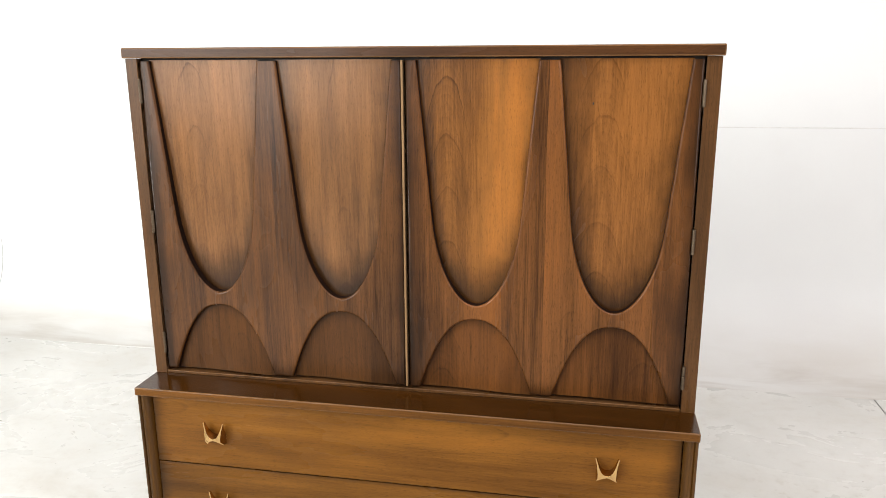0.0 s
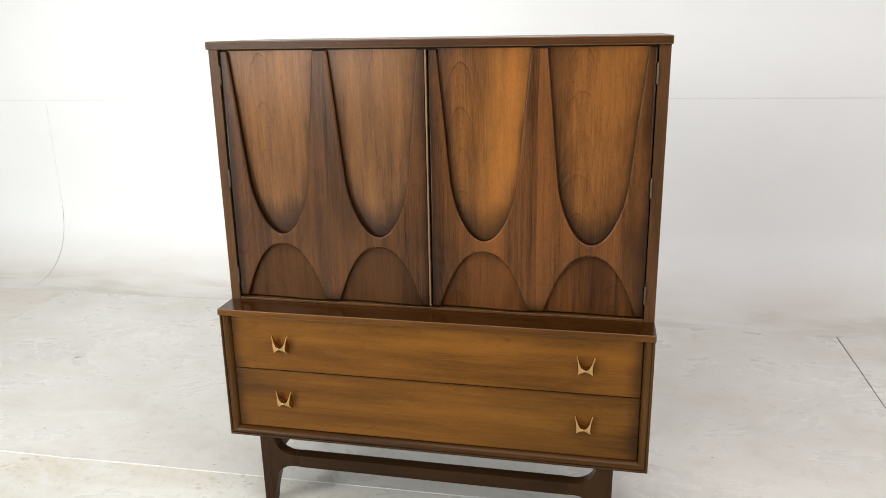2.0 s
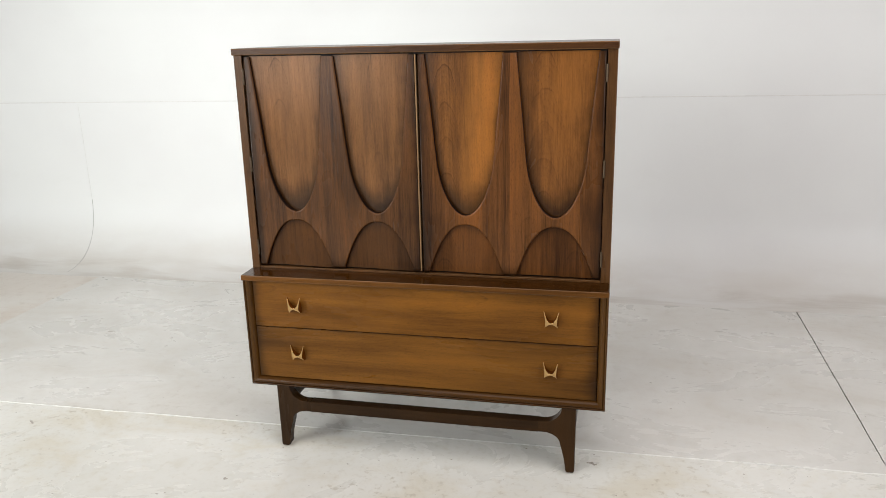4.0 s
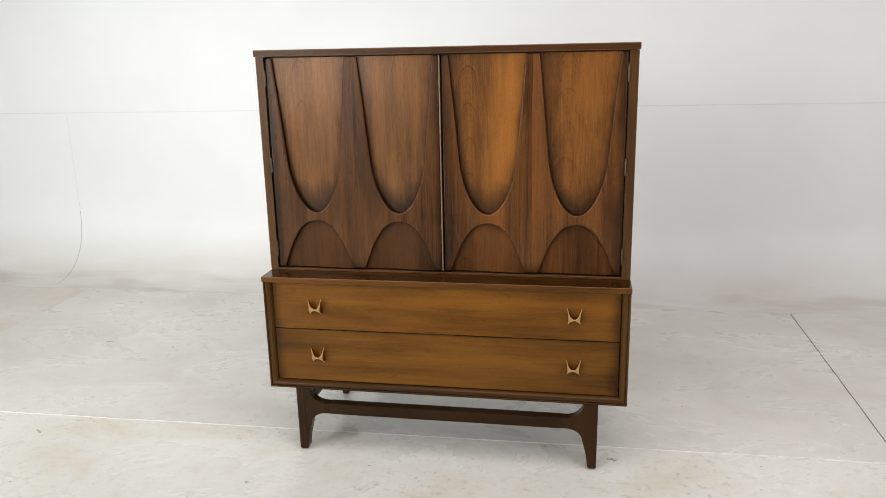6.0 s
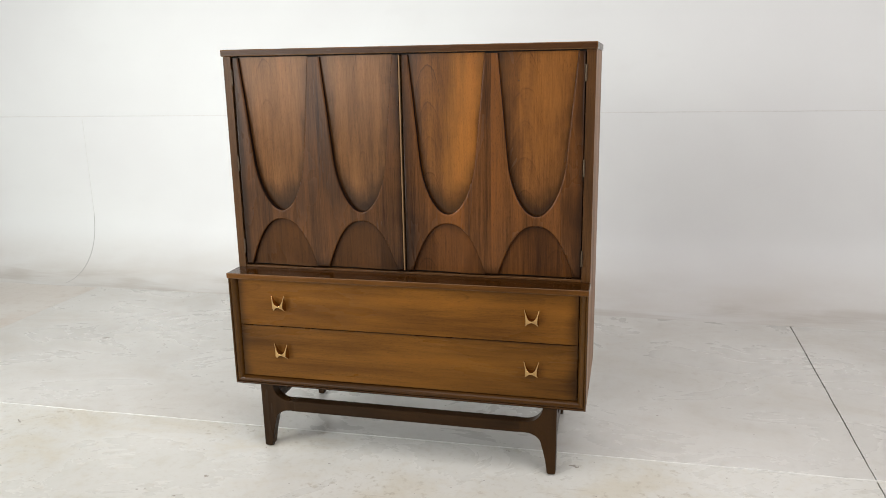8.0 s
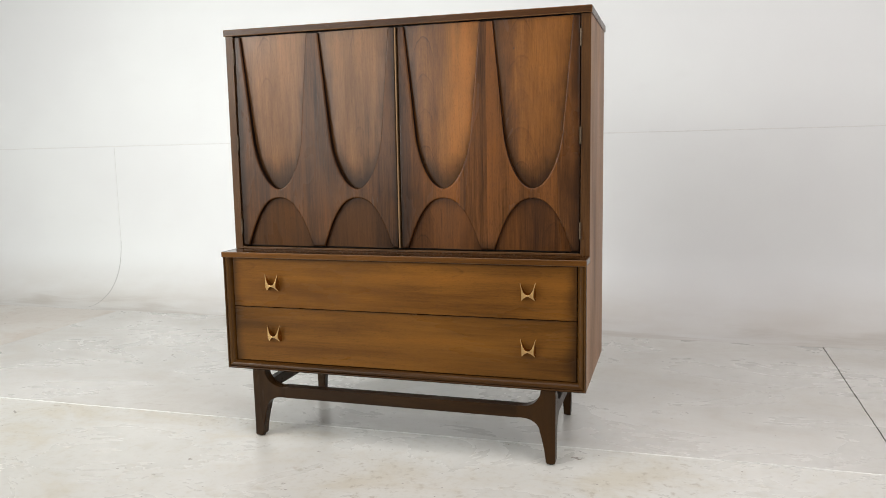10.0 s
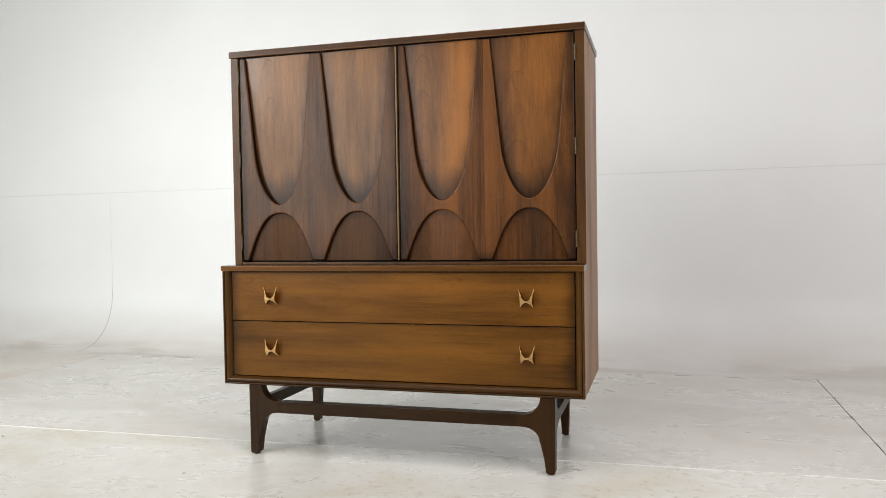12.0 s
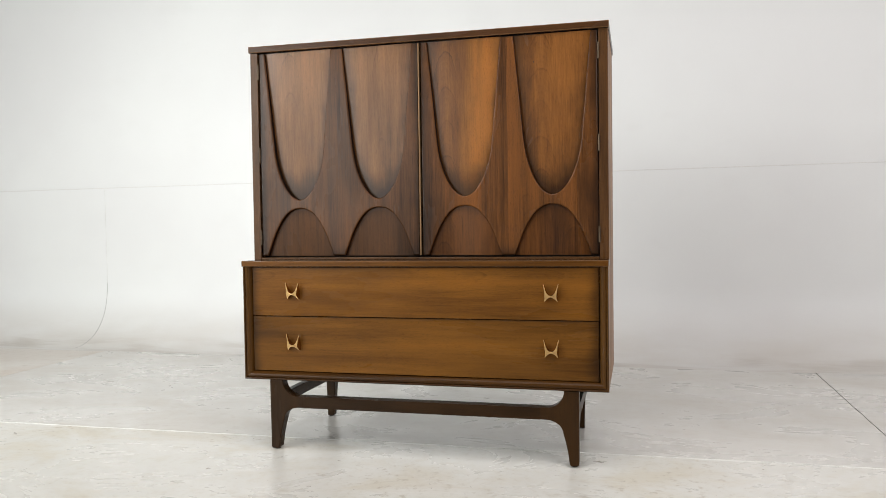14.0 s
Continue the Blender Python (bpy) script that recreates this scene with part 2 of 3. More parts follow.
# Paler bevels: wear, and the glint along the ledge's edge painted in
M_WORN_GLINT = walnut("worn_glint_case_edge", "x", (0.15, 0.074, 0.028), (0.065, 0.030, 0.011), rough=0.24, rings=0.1, gloss=0.26)


def plain(name, colour, rough, metal=0.0, spread=0.15, scale=40.0):
    n = Nodes(name)
    coord = n.add("ShaderNodeTexCoord").outputs["Object"]
    fac = n.noise(coord, scale, 4.0)
    col = n.mix(fac, tuple(v * (1 - spread) for v in colour), tuple(min(1, v * (1 + spread)) for v in colour))
    return n.set(Base_Color=col, Roughness=n.range(fac, 0.3, 0.7, rough * 0.85, rough * 1.15), Metallic=metal)


def brushed_brass():
    n = Nodes("brushed_brass")
    coord = n.add("ShaderNodeTexCoord").outputs["Object"]
    x, y, z = n.split(coord)
    lines = n.noise(n.join(n.maths("MULTIPLY", x, 1.0), y, n.maths("MULTIPLY", z, 0.06)), 1500.0, 2.0)
    tarnish = n.noise(coord, 60.0, 3.0)
    col = n.mix(n.range(tarnish, 0.45, 0.8, 0.0, 0.5), (0.60, 0.385, 0.165), (0.22, 0.13, 0.055))
    n.bump(lines, 0.35, 0.0004)
    return n.set(Base_Color=col, Roughness=0.17, Metallic=1.0)


M_BRASS = brushed_brass()
M_HINGE = plain("aged_hinge_metal", (0.13, 0.095, 0.065), 0.5, 1.0)
M_DARK = plain("dark_cabinet_inside", (0.020, 0.012, 0.008), 0.8)
M_GLIDE = plain("black_furniture_glide", (0.02, 0.018, 0.016), 0.5)


def painted_wall():
    n = Nodes("white_painted_wall")
    coord = n.add("ShaderNodeTexCoord").outputs["Object"]
    x, y, z = n.split(coord)
    big = n.noise(coord, 0.9, 3.0)
    roller = n.noise(coord, 160.0, 3.0)
    patchy = n.noise(n.join(x, y, n.maths("MULTIPLY", z, 1.8)), 4.0, 4.0, 0.6)
    col = n.mix(n.range(big, 0.3, 0.7), (0.757, 0.754, 0.755), (0.797, 0.802, 0.797))
    col = n.mix(n.range(patchy, 0.55, 0.80, 0.0, 0.35), col, (0.747, 0.742, 0.735))
    # broken tan smears low on the sweep, fading out with height
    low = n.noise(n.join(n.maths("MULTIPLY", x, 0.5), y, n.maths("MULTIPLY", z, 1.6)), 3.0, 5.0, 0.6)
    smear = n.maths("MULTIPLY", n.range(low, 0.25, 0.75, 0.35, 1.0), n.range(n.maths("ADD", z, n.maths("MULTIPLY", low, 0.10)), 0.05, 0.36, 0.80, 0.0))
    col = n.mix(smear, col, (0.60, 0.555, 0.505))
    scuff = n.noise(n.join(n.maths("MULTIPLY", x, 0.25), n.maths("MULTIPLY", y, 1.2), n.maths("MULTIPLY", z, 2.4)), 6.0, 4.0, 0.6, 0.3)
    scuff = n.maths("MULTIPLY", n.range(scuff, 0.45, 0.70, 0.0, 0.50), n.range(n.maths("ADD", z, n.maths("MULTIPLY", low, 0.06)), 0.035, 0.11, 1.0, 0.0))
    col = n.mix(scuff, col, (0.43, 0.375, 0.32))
    n.bump(n.maths("ADD", roller, n.maths("MULTIPLY", big, 3.0)), 0.10, 0.0012)
    return n.set(Base_Color=col, Roughness=n.range(patchy, 0.3, 0.7, 0.50, 0.66))


def painted_floor(name, a, b, warm, rough=0.27, chips=0.45, dirt=0.5, speckle=0.10):
    """Painted concrete: cloudy paint, roller lap marks, tan stains, chips and scratches."""
    n = Nodes(name)
    coord = n.add("ShaderNodeTexCoord").outputs["Object"]
    x, y, z = n.split(coord)
    cloud = n.noise(coord, 1.4, 4.0, 0.55, 0.4)
    lap = n.noise(n.join(n.maths("MULTIPLY", x, 0.8), n.maths("MULTIPLY", y, 1.3), z), 2.6, 6.0, 0.66, 0.6)
    fine = n.noise(coord, 55.0, 2.0, 0.5)
    grit = n.noise(coord, 17.0, 3.0, 0.6)
    col = n.mix(n.range(cloud, 0.32, 0.68), a, b)
    col = n.mix(n.range(lap, 0.47, 0.70, 0.0, 0.60), col, warm)
    col = n.mix(n.range(grit, 0.50, 0.74, 0.0, 0.28), col, tuple(0.86 * v for v in warm))
    col = n.mix(n.range(fine, 0.50, 0.78, 0.0, speckle), col, tuple(0.72 * v for v in warm))

    def specks(scale, size, some, jitter):
        cell = n.add("ShaderNodeTexVoronoi", feature="F1")
        n.put(cell.inputs["Vector"], n.join(n.maths("ADD", x, n.maths("MULTIPLY", fine, jitter)), n.maths("MULTIPLY", n.maths("ADD", y, n.maths("MULTIPLY", grit, jitter)), 1.5), z))
        n.put(cell.inputs["Scale"], scale)
        chosen = n.split(cell.outputs["Color"])[0]
        radius = n.range(n.split(cell.outputs["Color"])[1], 0.0, 1.0, 0.35 * size, size, smooth=False)
        near = n.maths("LESS_THAN", cell.outputs["Distance"], radius)
        return n.maths("MULTIPLY", near, n.range(chosen, some, some + 0.02))

    # chips through the paint, large and small
    chip = n.maths("MAXIMUM", specks(4.6, 0.075, 0.80 - 0.30 * chips, 0.06), n.maths("MAXIMUM", specks(16.0, 0.10, 0.92 - 0.20 * chips, 0.025), specks(42.0, 0.13, 0.97 - 0.11 * chips, 0.012)))
    chip = n.maths("MULTIPLY", chip, n.range(n.noise(coord, 150.0, 2.0), 0.30, 0.50))
    col = n.mix(n.maths("MULTIPLY", chip, 0.82), col, (0.22, 0.18, 0.14))
    # trodden-in dirt, in loose patches
    soil = n.maths("MULTIPLY", n.range(n.noise(coord, 34.0, 3.0, 0.65), 0.55, 0.70, 0.0, 0.50), n.range(n.noise(coord, 1.9, 3.0, 0.6), 0.48, 0.66, 0.05, 1.0))
    col = n.mix(n.maths("MULTIPLY", soil, dirt), col, (0.33, 0.275, 0.20))
    scratch = n.noise(n.join(n.maths("MULTIPLY", x, 3.0), n.maths("MULTIPLY", y, 30.0), z), 2.2, 2.0, 0.4, 0.6)
    scratch = n.maths("MULTIPLY", n.range(scratch, 0.70, 0.715), n.range(n.noise(coord, 2.3, 2.0), 0.52, 0.60))
    col = n.mix(n.maths("MULTIPLY", scratch, 0.28), col, (0.36, 0.31, 0.26))
    n.bump(n.noise(coord, 7.0, 2.0), 0.04, 0.002)
    return n.set(Base_Color=col, Roughness=n.range(lap, 0.3, 0.7, rough - 0.06, rough + 0.14))


M_WALL = painted_wall()
M_FLOOR = painted_floor("white_painted_concrete", (0.611, 0.590, 0.556), (0.682, 0.662, 0.628), (0.560, 0.520, 0.466), chips=0.25, dirt=0.4)
M_FLOOR_FRONT = painted_floor("yellowed_white_painted_concrete", (0.66, 0.645, 0.60), (0.72, 0.705, 0.665), (0.575, 0.515, 0.40), chips=1.25, dirt=1.0, speckle=0.22)
M_SHEET = painted_floor("yellowed_floor_sheet", (0.63, 0.575, 0.52), (0.69, 0.655, 0.61), (0.56, 0.48, 0.41), 0.42)
M_JOINT = plain("white_joint_filler", (0.82, 0.81, 0.78), 0.5, 0.0, 0.22, 25.0)
M_GAP = plain("dark_joint_gap", (0.19, 0.18, 0.17), 0.9)
M_GREY = plain("grey_unseen_shell", (0.17, 0.165, 0.16), 0.7)
M_SEAM = plain("grey_hairline", (0.715, 0.705, 0.69), 0.8)
M_CRACK = plain("dark_hairline", (0.42, 0.41, 0.39), 0.8)


# ---- mesh helpers ----
def finish(bm, sharp=32.0):
    bmesh.ops.recalc_face_normals(bm, faces=bm.faces[:])
    for f in bm.faces:
        f.smooth = True
    for e in bm.edges:
        e.smooth = len(e.link_faces) == 2 and e.calc_face_angle(0) < radians(sharp)


def part(name, bm, material, parent=None, label="", sharp=32.0, bevel=0.0, segments=2, worn=None, butt=None, edge=None):
    """One mesh object. bevel: rounded edges, of the material worn if given (wear or painted glint); butt: a test for
    corners where the next piece joins on.
    """
    finish(bm, sharp)
    if bevel:
        weight = bm.edges.layers.float.new("bevel_weight_edge")
        for e in bm.edges:
            joined = butt is not None and all(butt(v.co) for v in e.verts)
            e[weight] = float(len(e.link_faces) == 2 and e.calc_face_angle(0) > radians(40) and not joined)
    mesh = bpy.data.meshes.new(name)
    bm.to_mesh(mesh)
    bm.free()
    mesh.materials.append(material)
    ob = new(name, mesh)
    ob.parent = parent
    if bevel:
        mod = ob.modifiers.new("bevel", "BEVEL")
        mod.width, mod.segments, mod.limit_method = bevel, segments, "WEIGHT"
        mod.harden_normals = True
        if worn is not None:
            mesh.materials.append(worn)
            mod.material = 1
        if edge is not None:
            mesh.materials.append(edge)
            for p in mesh.polygons:
                p.material_index = 2 if abs(p.normal.y) < 0.5 else 0
    return tagged(ob, label)


def box(x0, x1, y0, y1, z0, z1, bm=None):
    bm = bm or bmesh.new()
    v = [bm.verts.new(p) for p in ((x0, y0, z0), (x1, y0, z0), (x1, y1, z0), (x0, y1, z0), (x0, y0, z1), (x1, y0, z1), (x1, y1, z1), (x0, y1, z1))]
    for q in ((0, 1, 2, 3), (4, 5, 6, 7), (0, 1, 5, 4), (1, 2, 6, 5), (2, 3, 7, 6), (3, 0, 4, 7)):
        bm.faces.new([v[i] for i in q])
    return bm


def prism(points, y0, y1, axis="y", bm=None):
    """A closed outline of (across, up) extruded along y (or along x)."""
    bm = bm or bmesh.new()
    at = (lambda u, w, d: (u, d, w)) if axis == "y" else (lambda u, w, d: (d, u, w))
    a = [bm.verts.new(at(u, w, y0)) for u, w in points]
    b = [bm.verts.new(at(u, w, y1)) for u, w in points]
    bm.faces.new(a)
    bm.faces.new(b)
    for i in range(len(a)):
        j = (i + 1) % len(a)
        bm.faces.new((a[i], a[j], b[j], b[i]))
    return bm


def sheet(rows):
    """A surface through rows of points."""
    bm = bmesh.new()
    grid = [[bm.verts.new(p) for p in row] for row in rows]
    for a, b in zip(grid, grid[1:]):
        for i in range(len(a) - 1):
            bm.faces.new((a[i], a[i + 1], b[i + 1], b[i]))
    return bm


# ---- the studio ----
WALL_Y, SWEEP_Y, SWEEP_R = 1.966, 1.56, 0.355
LEFT, RIGHT, BACK, HIGH = -4.6, 4.4, -5.2, 3.3


def sweep_profile(y_from, lift):
    pts = [(y_from, lift)]
    for i in range(15):
        a = radians(90 * i / 14)
        pts.append((WALL_Y - SWEEP_R + SWEEP_R * math.sin(a), lift + SWEEP_R * (1 - math.cos(a))))
    return pts + [(WALL_Y, z) for z in (0.6, 0.95, 1.6, 2.4, HIGH)]


prof = sweep_profile(SWEEP_Y, 0.0004)
rows = [[(LEFT + (RIGHT - LEFT) * i / 24, y, z) for y, z in prof] for i in range(25)]
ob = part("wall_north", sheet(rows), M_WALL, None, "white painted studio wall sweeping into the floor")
tagged(ob, category="wall", kind="structure")

# Unseen walls: grey ones added to darken reflections, white ones to bounce light
for name, bm, mat, text in (
    ("wall_west", box(LEFT - 0.1, LEFT, BACK, WALL_Y + 0.1, -0.05, HIGH), M_WALL, "unseen white wall closing the studio"),
    ("wall_east", box(RIGHT, RIGHT + 0.1, BACK, WALL_Y + 0.1, -0.05, HIGH), M_WALL, "unseen white wall closing the studio"),
    ("wall_south", box(LEFT - 0.1, RIGHT + 0.1, BACK - 0.1, BACK, -0.05, HIGH), M_GREY, "unseen grey wall that darkens reflections"),
):
    tagged(part(name, bm, mat), text, "wall", kind="structure")
tagged(part("ceiling", box(LEFT - 0.1, RIGHT + 0.1, BACK - 0.1, WALL_Y + 0.1, HIGH, HIGH + 0.1), M_GREY), "unseen grey ceiling that cuts bounced light", "ceiling", kind="structure")

# floor slabs, with an open joint running away near x = 1.47 and a filled one across
CRACK, LEAN, JOINT_A, JOINT_B = 1.462, 0.0125, 0.146, 0.017


def joint_y(x):
    return JOINT_A + JOINT_B * x


def slab(x0, x1, near, far):
    """A slab whose edge along the open joint is a little broken."""
    ring = []
    for x, ahead in ((x0, False), (x1, True)):
        ys = [near(x) + (far(x) - near(x)) * k / 160 for k in range(161)]
        rough = abs(x - CRACK) < 0.01
        side = [(x + (LEAN * y + 0.0010 * noise.noise((y * 35, x * 90, 0)) + 0.0012 * noise.noise((y * 9, x * 70, 4)) if rough else 0.0), y) for y in (ys if rough else (ys[0], ys[-1]))]
        ring += side if ahead else side[::-1]
    bm = bmesh.new()
    low = [bm.verts.new((x, y, -0.03)) for x, y in ring]
    top = [bm.verts.new((x, y, 0.0)) for x, y in ring]
    bm.faces.new(low)
    bm.faces.new(top)
    for i in range(len(low)):
        j = (i + 1) % len(low)
        bm.faces.new((low[i], low[j], top[j], top[i]))
    return bm


floor = part("floor", box(LEFT, RIGHT, BACK, WALL_Y, -0.08, -0.032), M_GAP)
tagged(floor, "white painted concrete studio floor with scuffs", "floor", kind="structure")
for x0, x1 in ((LEFT, CRACK - 0.0023), (CRACK + 0.0023, RIGHT)):
    part("floor_slab", slab(x0, x1, lambda x: BACK, lambda x: joint_y(x) - 0.003), M_FLOOR_FRONT, floor)
    part("floor_slab", slab(x0, x1, lambda x: joint_y(x) + 0.003, lambda x: WALL_Y), M_FLOOR, floor)

# filler of the cross joint, uneven and slightly proud
random.seed(4)
cols = []
for i in range(620):
    x = -4.2 + 8.2 * i / 619
    w = max(0.0010, 0.0025 + 0.0012 * noise.noise((x * 9, 0, 0)) + 0.0024 * noise.noise((x * 44, 3, 0)))
    w *= 0.85 if x < -0.9 else (1.0 if x < 0.0 else 1.2)
    c = joint_y(x) + 0.0036 * noise.noise((x * 4, 7, 0)) + 0.0018 * noise.noise((x * 30, 9, 0))
    top = 0.0014 if noise.noise((x * 14, 21, 0)) < (0.46 if x < -0.6 else 0.56) else -0.004
    cols.append([(x, c - w, -0.006), (x, c - 0.6 * w, top), (x, c + 0.5 * w, top), (x, c + w, -0.006)])
tagged(part("joint_filler", sheet(cols), M_JOINT, floor), "chipped white filler in the floor joint")

# sheet of yellowed flooring beside the sweep
tagged(part("floor_sheet", box(LEFT, -2.20, -1.2, SWEEP_Y - 0.002, 0.0001, 0.0005), M_SHEET), "yellowed painted flooring sheet along the sweep", "floor", kind="structure")


def hairline(name, path, width, material, label):
    """A thin uneven raised line along a path of points with their normals."""
    rows = []
    for (p, nrm, side) in path:
        p, nrm, side = Vector(p), Vector(nrm), Vector(side)
        rows.append([p - side * width + nrm * 0.0004, p + nrm * 0.0016, p + side * width + nrm * 0.0004])
    return tagged(part(name, sheet(rows), material), label, "wall seam", kind="structure")


path = []
for i in range(120):
    x = LEFT + 0.05 + (RIGHT - LEFT - 0.1) * i / 119
    path.append(((x, WALL_Y, 0.951 + 0.0045 * x + 0.0015 * noise.noise((x * 5, 1, 0))), (0, -1, 0), (0, 0, 1)))
hairline("trim_wall_seam", path, 0.0022, M_SEAM, "grey hairline seam across the white wall")
path = []
for i, (y, z) in enumerate(sweep_profile(SWEEP_Y - 0.01, 0.0012)):
    if z > 0.40:
        break
    if y < 1.60:
        continue
    a = radians(min(90, max(0, 90 * (i - 1) / 14)))
    x = -2.481 + 0.035 * max(0.0, (0.30 - z) / 0.30) ** 1.3
    path.append(((x, y, z), (0, -math.sin(a), math.cos(a)), (1, 0, 0)))
hairline("trim_sweep_crack", path, 0.0016, M_CRACK, "dark hairline crack up the curved sweep")
faint = [((-2.481 - 0.002 * k / 9, WALL_Y, path[-1][0][2] + 0.002 + (0.93 - path[-1][0][2]) * k / 9), (0, -1, 0), (1, 0, 0)) for k in range(10)]
hairline("trim_sweep_crack", faint, 0.0012, M_SEAM, "faint upper end of the wall crack")
# ridge of paint where the sweep meets the floor
for x0, x1 in ((-2.1, -0.2), (CRACK + 0.035, 3.5)):
    path = []
    for i in range(60):
        x = x0 + (x1 - x0) * i / 59
        path.append(((x, SWEEP_Y + 0.004 * noise.noise((x * 1.3, 5, 0)), 0.0005), (0, 0, 1), (0, 1, 0)))
    hairline("trim_sweep_ridge", path, 0.0030, M_JOINT, "pale ridge of paint where wall meets floor")


# ---- the chest ----
CX = 0.0765
HALF, BASE_Z, DEPTH = 0.5545, 0.217, 0.460
LEDGE0, LEDGE1, TOP0, TOP1 = 0.5665, 0.584, 1.237, 1.257
FACE = 0.082          # front of the upper case
chest = new("cabinet")
chest.location = (CX, 0, 0)
tagged(chest, "mid-century walnut chest with sculpted doors above two drawers", "cabinet")

# sides in one run, set back above the ledge
for s in (-1, 1):
    pts = [(0.016, BASE_Z), (DEPTH, BASE_Z), (DEPTH, TOP0), (FACE + 0.001, TOP0), (FACE + 0.001, LEDGE1), (0.016, LEDGE0)]
    x0, x1 = sorted((s * HALF, s * (HALF - 0.02)))
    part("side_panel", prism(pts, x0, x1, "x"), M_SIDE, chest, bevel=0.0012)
part("back_panel", box(-HALF + 0.021, HALF - 0.021, DEPTH - 0.012, DEPTH - 0.004, BASE_Z + 0.002, TOP0 + 0.004), M_DARK, chest)
part("bottom_panel", box(-HALF + 0.021, HALF - 0.021, 0.03, DEPTH - 0.013, BASE_Z + 0.001, BASE_Z + 0.016), M_CASE_X, chest)
part("inner_board", box(-HALF + 0.021, HALF - 0.021, 0.118, 0.124, BASE_Z + 0.017, TOP0 + 0.004), M_DARK, chest)
part("top", box(-0.5578, 0.5578, 0.073, DEPTH + 0.006, TOP0 + 0.0003, TOP1), M_CASE_X, chest, bevel=0.0024, segments=3, worn=M_WORN_GLINT)
# front face takes the lit copy, the other faces the darker walnut
part("ledge", box(-0.5558, 0.5558, -0.004, FACE + 0.0005, LEDGE0 + 0.0003, LEDGE1), M_LEDGE_FRONT, chest, "polished walnut ledge", bevel=0.0022, segments=3, worn=M_WORN_GLINT, edge=M_LEDGE)

# flat face frame of the upper case
for s in (-1, 1):
    x0, x1 = sorted((s * (HALF - 0.0003), s * (0.5298 if s < 0 else 0.5284)))
    part("stile", box(x0, x1, FACE - 0.002, FACE + 0.0008, LEDGE1 + 0.0003, TOP0 - 0.0003), M_CASE_Z, chest, bevel=0.0008)
part("bottom_rail", box(-0.5290, 0.5270, FACE - 0.001, FACE + 0.02, LEDGE1 + 0.0003, LEDGE1 + 0.0065), M_CASE_Z, chest, bevel=0.001, worn=M_WORN_GLINT)
part("head_rail", box(-0.5290, 0.5270, FACE + 0.012, FACE + 0.02, TOP0 - 0.006, TOP0 + 0.004), M_DARK, chest)

# moulded frame round the drawers, mitred at the lower corners
MOULD = ((0.0, 0.0162), (0.0, 0.0045), (0.0008, 0.0022), (0.0025, 0.0010), (0.0045, 0.0012), (0.0058, 0.0030), (0.0064, 0.0048), (0.0072, 0.0036),
         (0.0095, 0.0017), (0.0130, 0.0012), (0.0170, 0.0026), (0.0205, 0.0058), (0.0232, 0.0102), (0.0246, 0.0150), (0.0250, 0.0240))
zb, zt = BASE_Z, LEDGE0 - 0.0003
part("stile", sheet([[(-HALF + s, y, zt) for s, y in MOULD], [(-HALF + s, y, zb + s) for s, y in MOULD]]), M_FRAME_Z, chest, sharp=50)
part("stile", sheet([[(HALF - s, y, zt) for s, y in MOULD], [(HALF - s, y, zb + s) for s, y in MOULD]]), M_FRAME_Z, chest, sharp=50)
part("rail", sheet([[(-HALF + s, y, zb + s) for s, y in MOULD], [(HALF - s, y, zb + s) for s, y in MOULD]]), M_FRAME_X, chest, sharp=50)
part("rail", box(-HALF + 0.001, HALF - 0.001, 0.0005 + 0.0155, 0.03, zb - 0.0002, zb + 0.001), M_FRAME_X, chest)

# doors: a fretted overlay on bowed panels
OVALS = (-0.1300, 0.1300)
DOOR_Z0, DOOR_Z1, DOOR_H = 0.5965, 1.2320, 0.2605
OV_HW, OV_LOW, AR_HW, AR_TOP = 0.1108, 0.7720, 0.1098, 0.7440


def oval_half(u):
    """Half the width of an oval opening at the height u, from 0 at its foot to 1 at the top."""
    return OV_HW * (0.61 * math.sqrt(max(0.0, 1 - (1 - min(u / 0.35, 1)) ** 2)) + 0.39 * u)


def overlay_outline():
    """The fretted board's edge: up the hinge side, in and out of the ovals along the top, and back along the arches."""
    steps = [(i / 24) ** 2 for i in range(25)]
    pts = [(-DOOR_H, DOOR_Z0), (-DOOR_H, DOOR_Z1)]
    for c in OVALS:
        for side, us in ((-1, steps[::-1]), (1, steps[1:])):
            pts += [(c + side * oval_half(u), OV_LOW + (DOOR_Z1 - OV_LOW) * u) for u in us]
    pts += [(DOOR_H, DOOR_Z1), (DOOR_H, DOOR_Z0)]
    for c in OVALS[::-1]:
        for i in range(33):
            k = math.cos(math.pi * i / 32)
            pts.append((c + AR_HW * k, AR_TOP - (AR_TOP - DOOR_Z0) * abs(k) ** 2.38))
    return pts


def inset(pts, d):
    """The outline, which runs clockwise, drawn in by d."""
    out = []
    for i, p in enumerate(pts):
        p, a, b = Vector(p), Vector(pts[i - 1]), Vector(pts[(i + 1) % len(pts)])
        u, v = (p - a).normalized(), (b - p).normalized()
        n0, n1 = Vector((u.y, -u.x)), Vector((v.y, -v.x))
        m = (n0 + n1).normalized()
        out.append(p + m * d / max(0.45, m.dot(n0)))
    return out


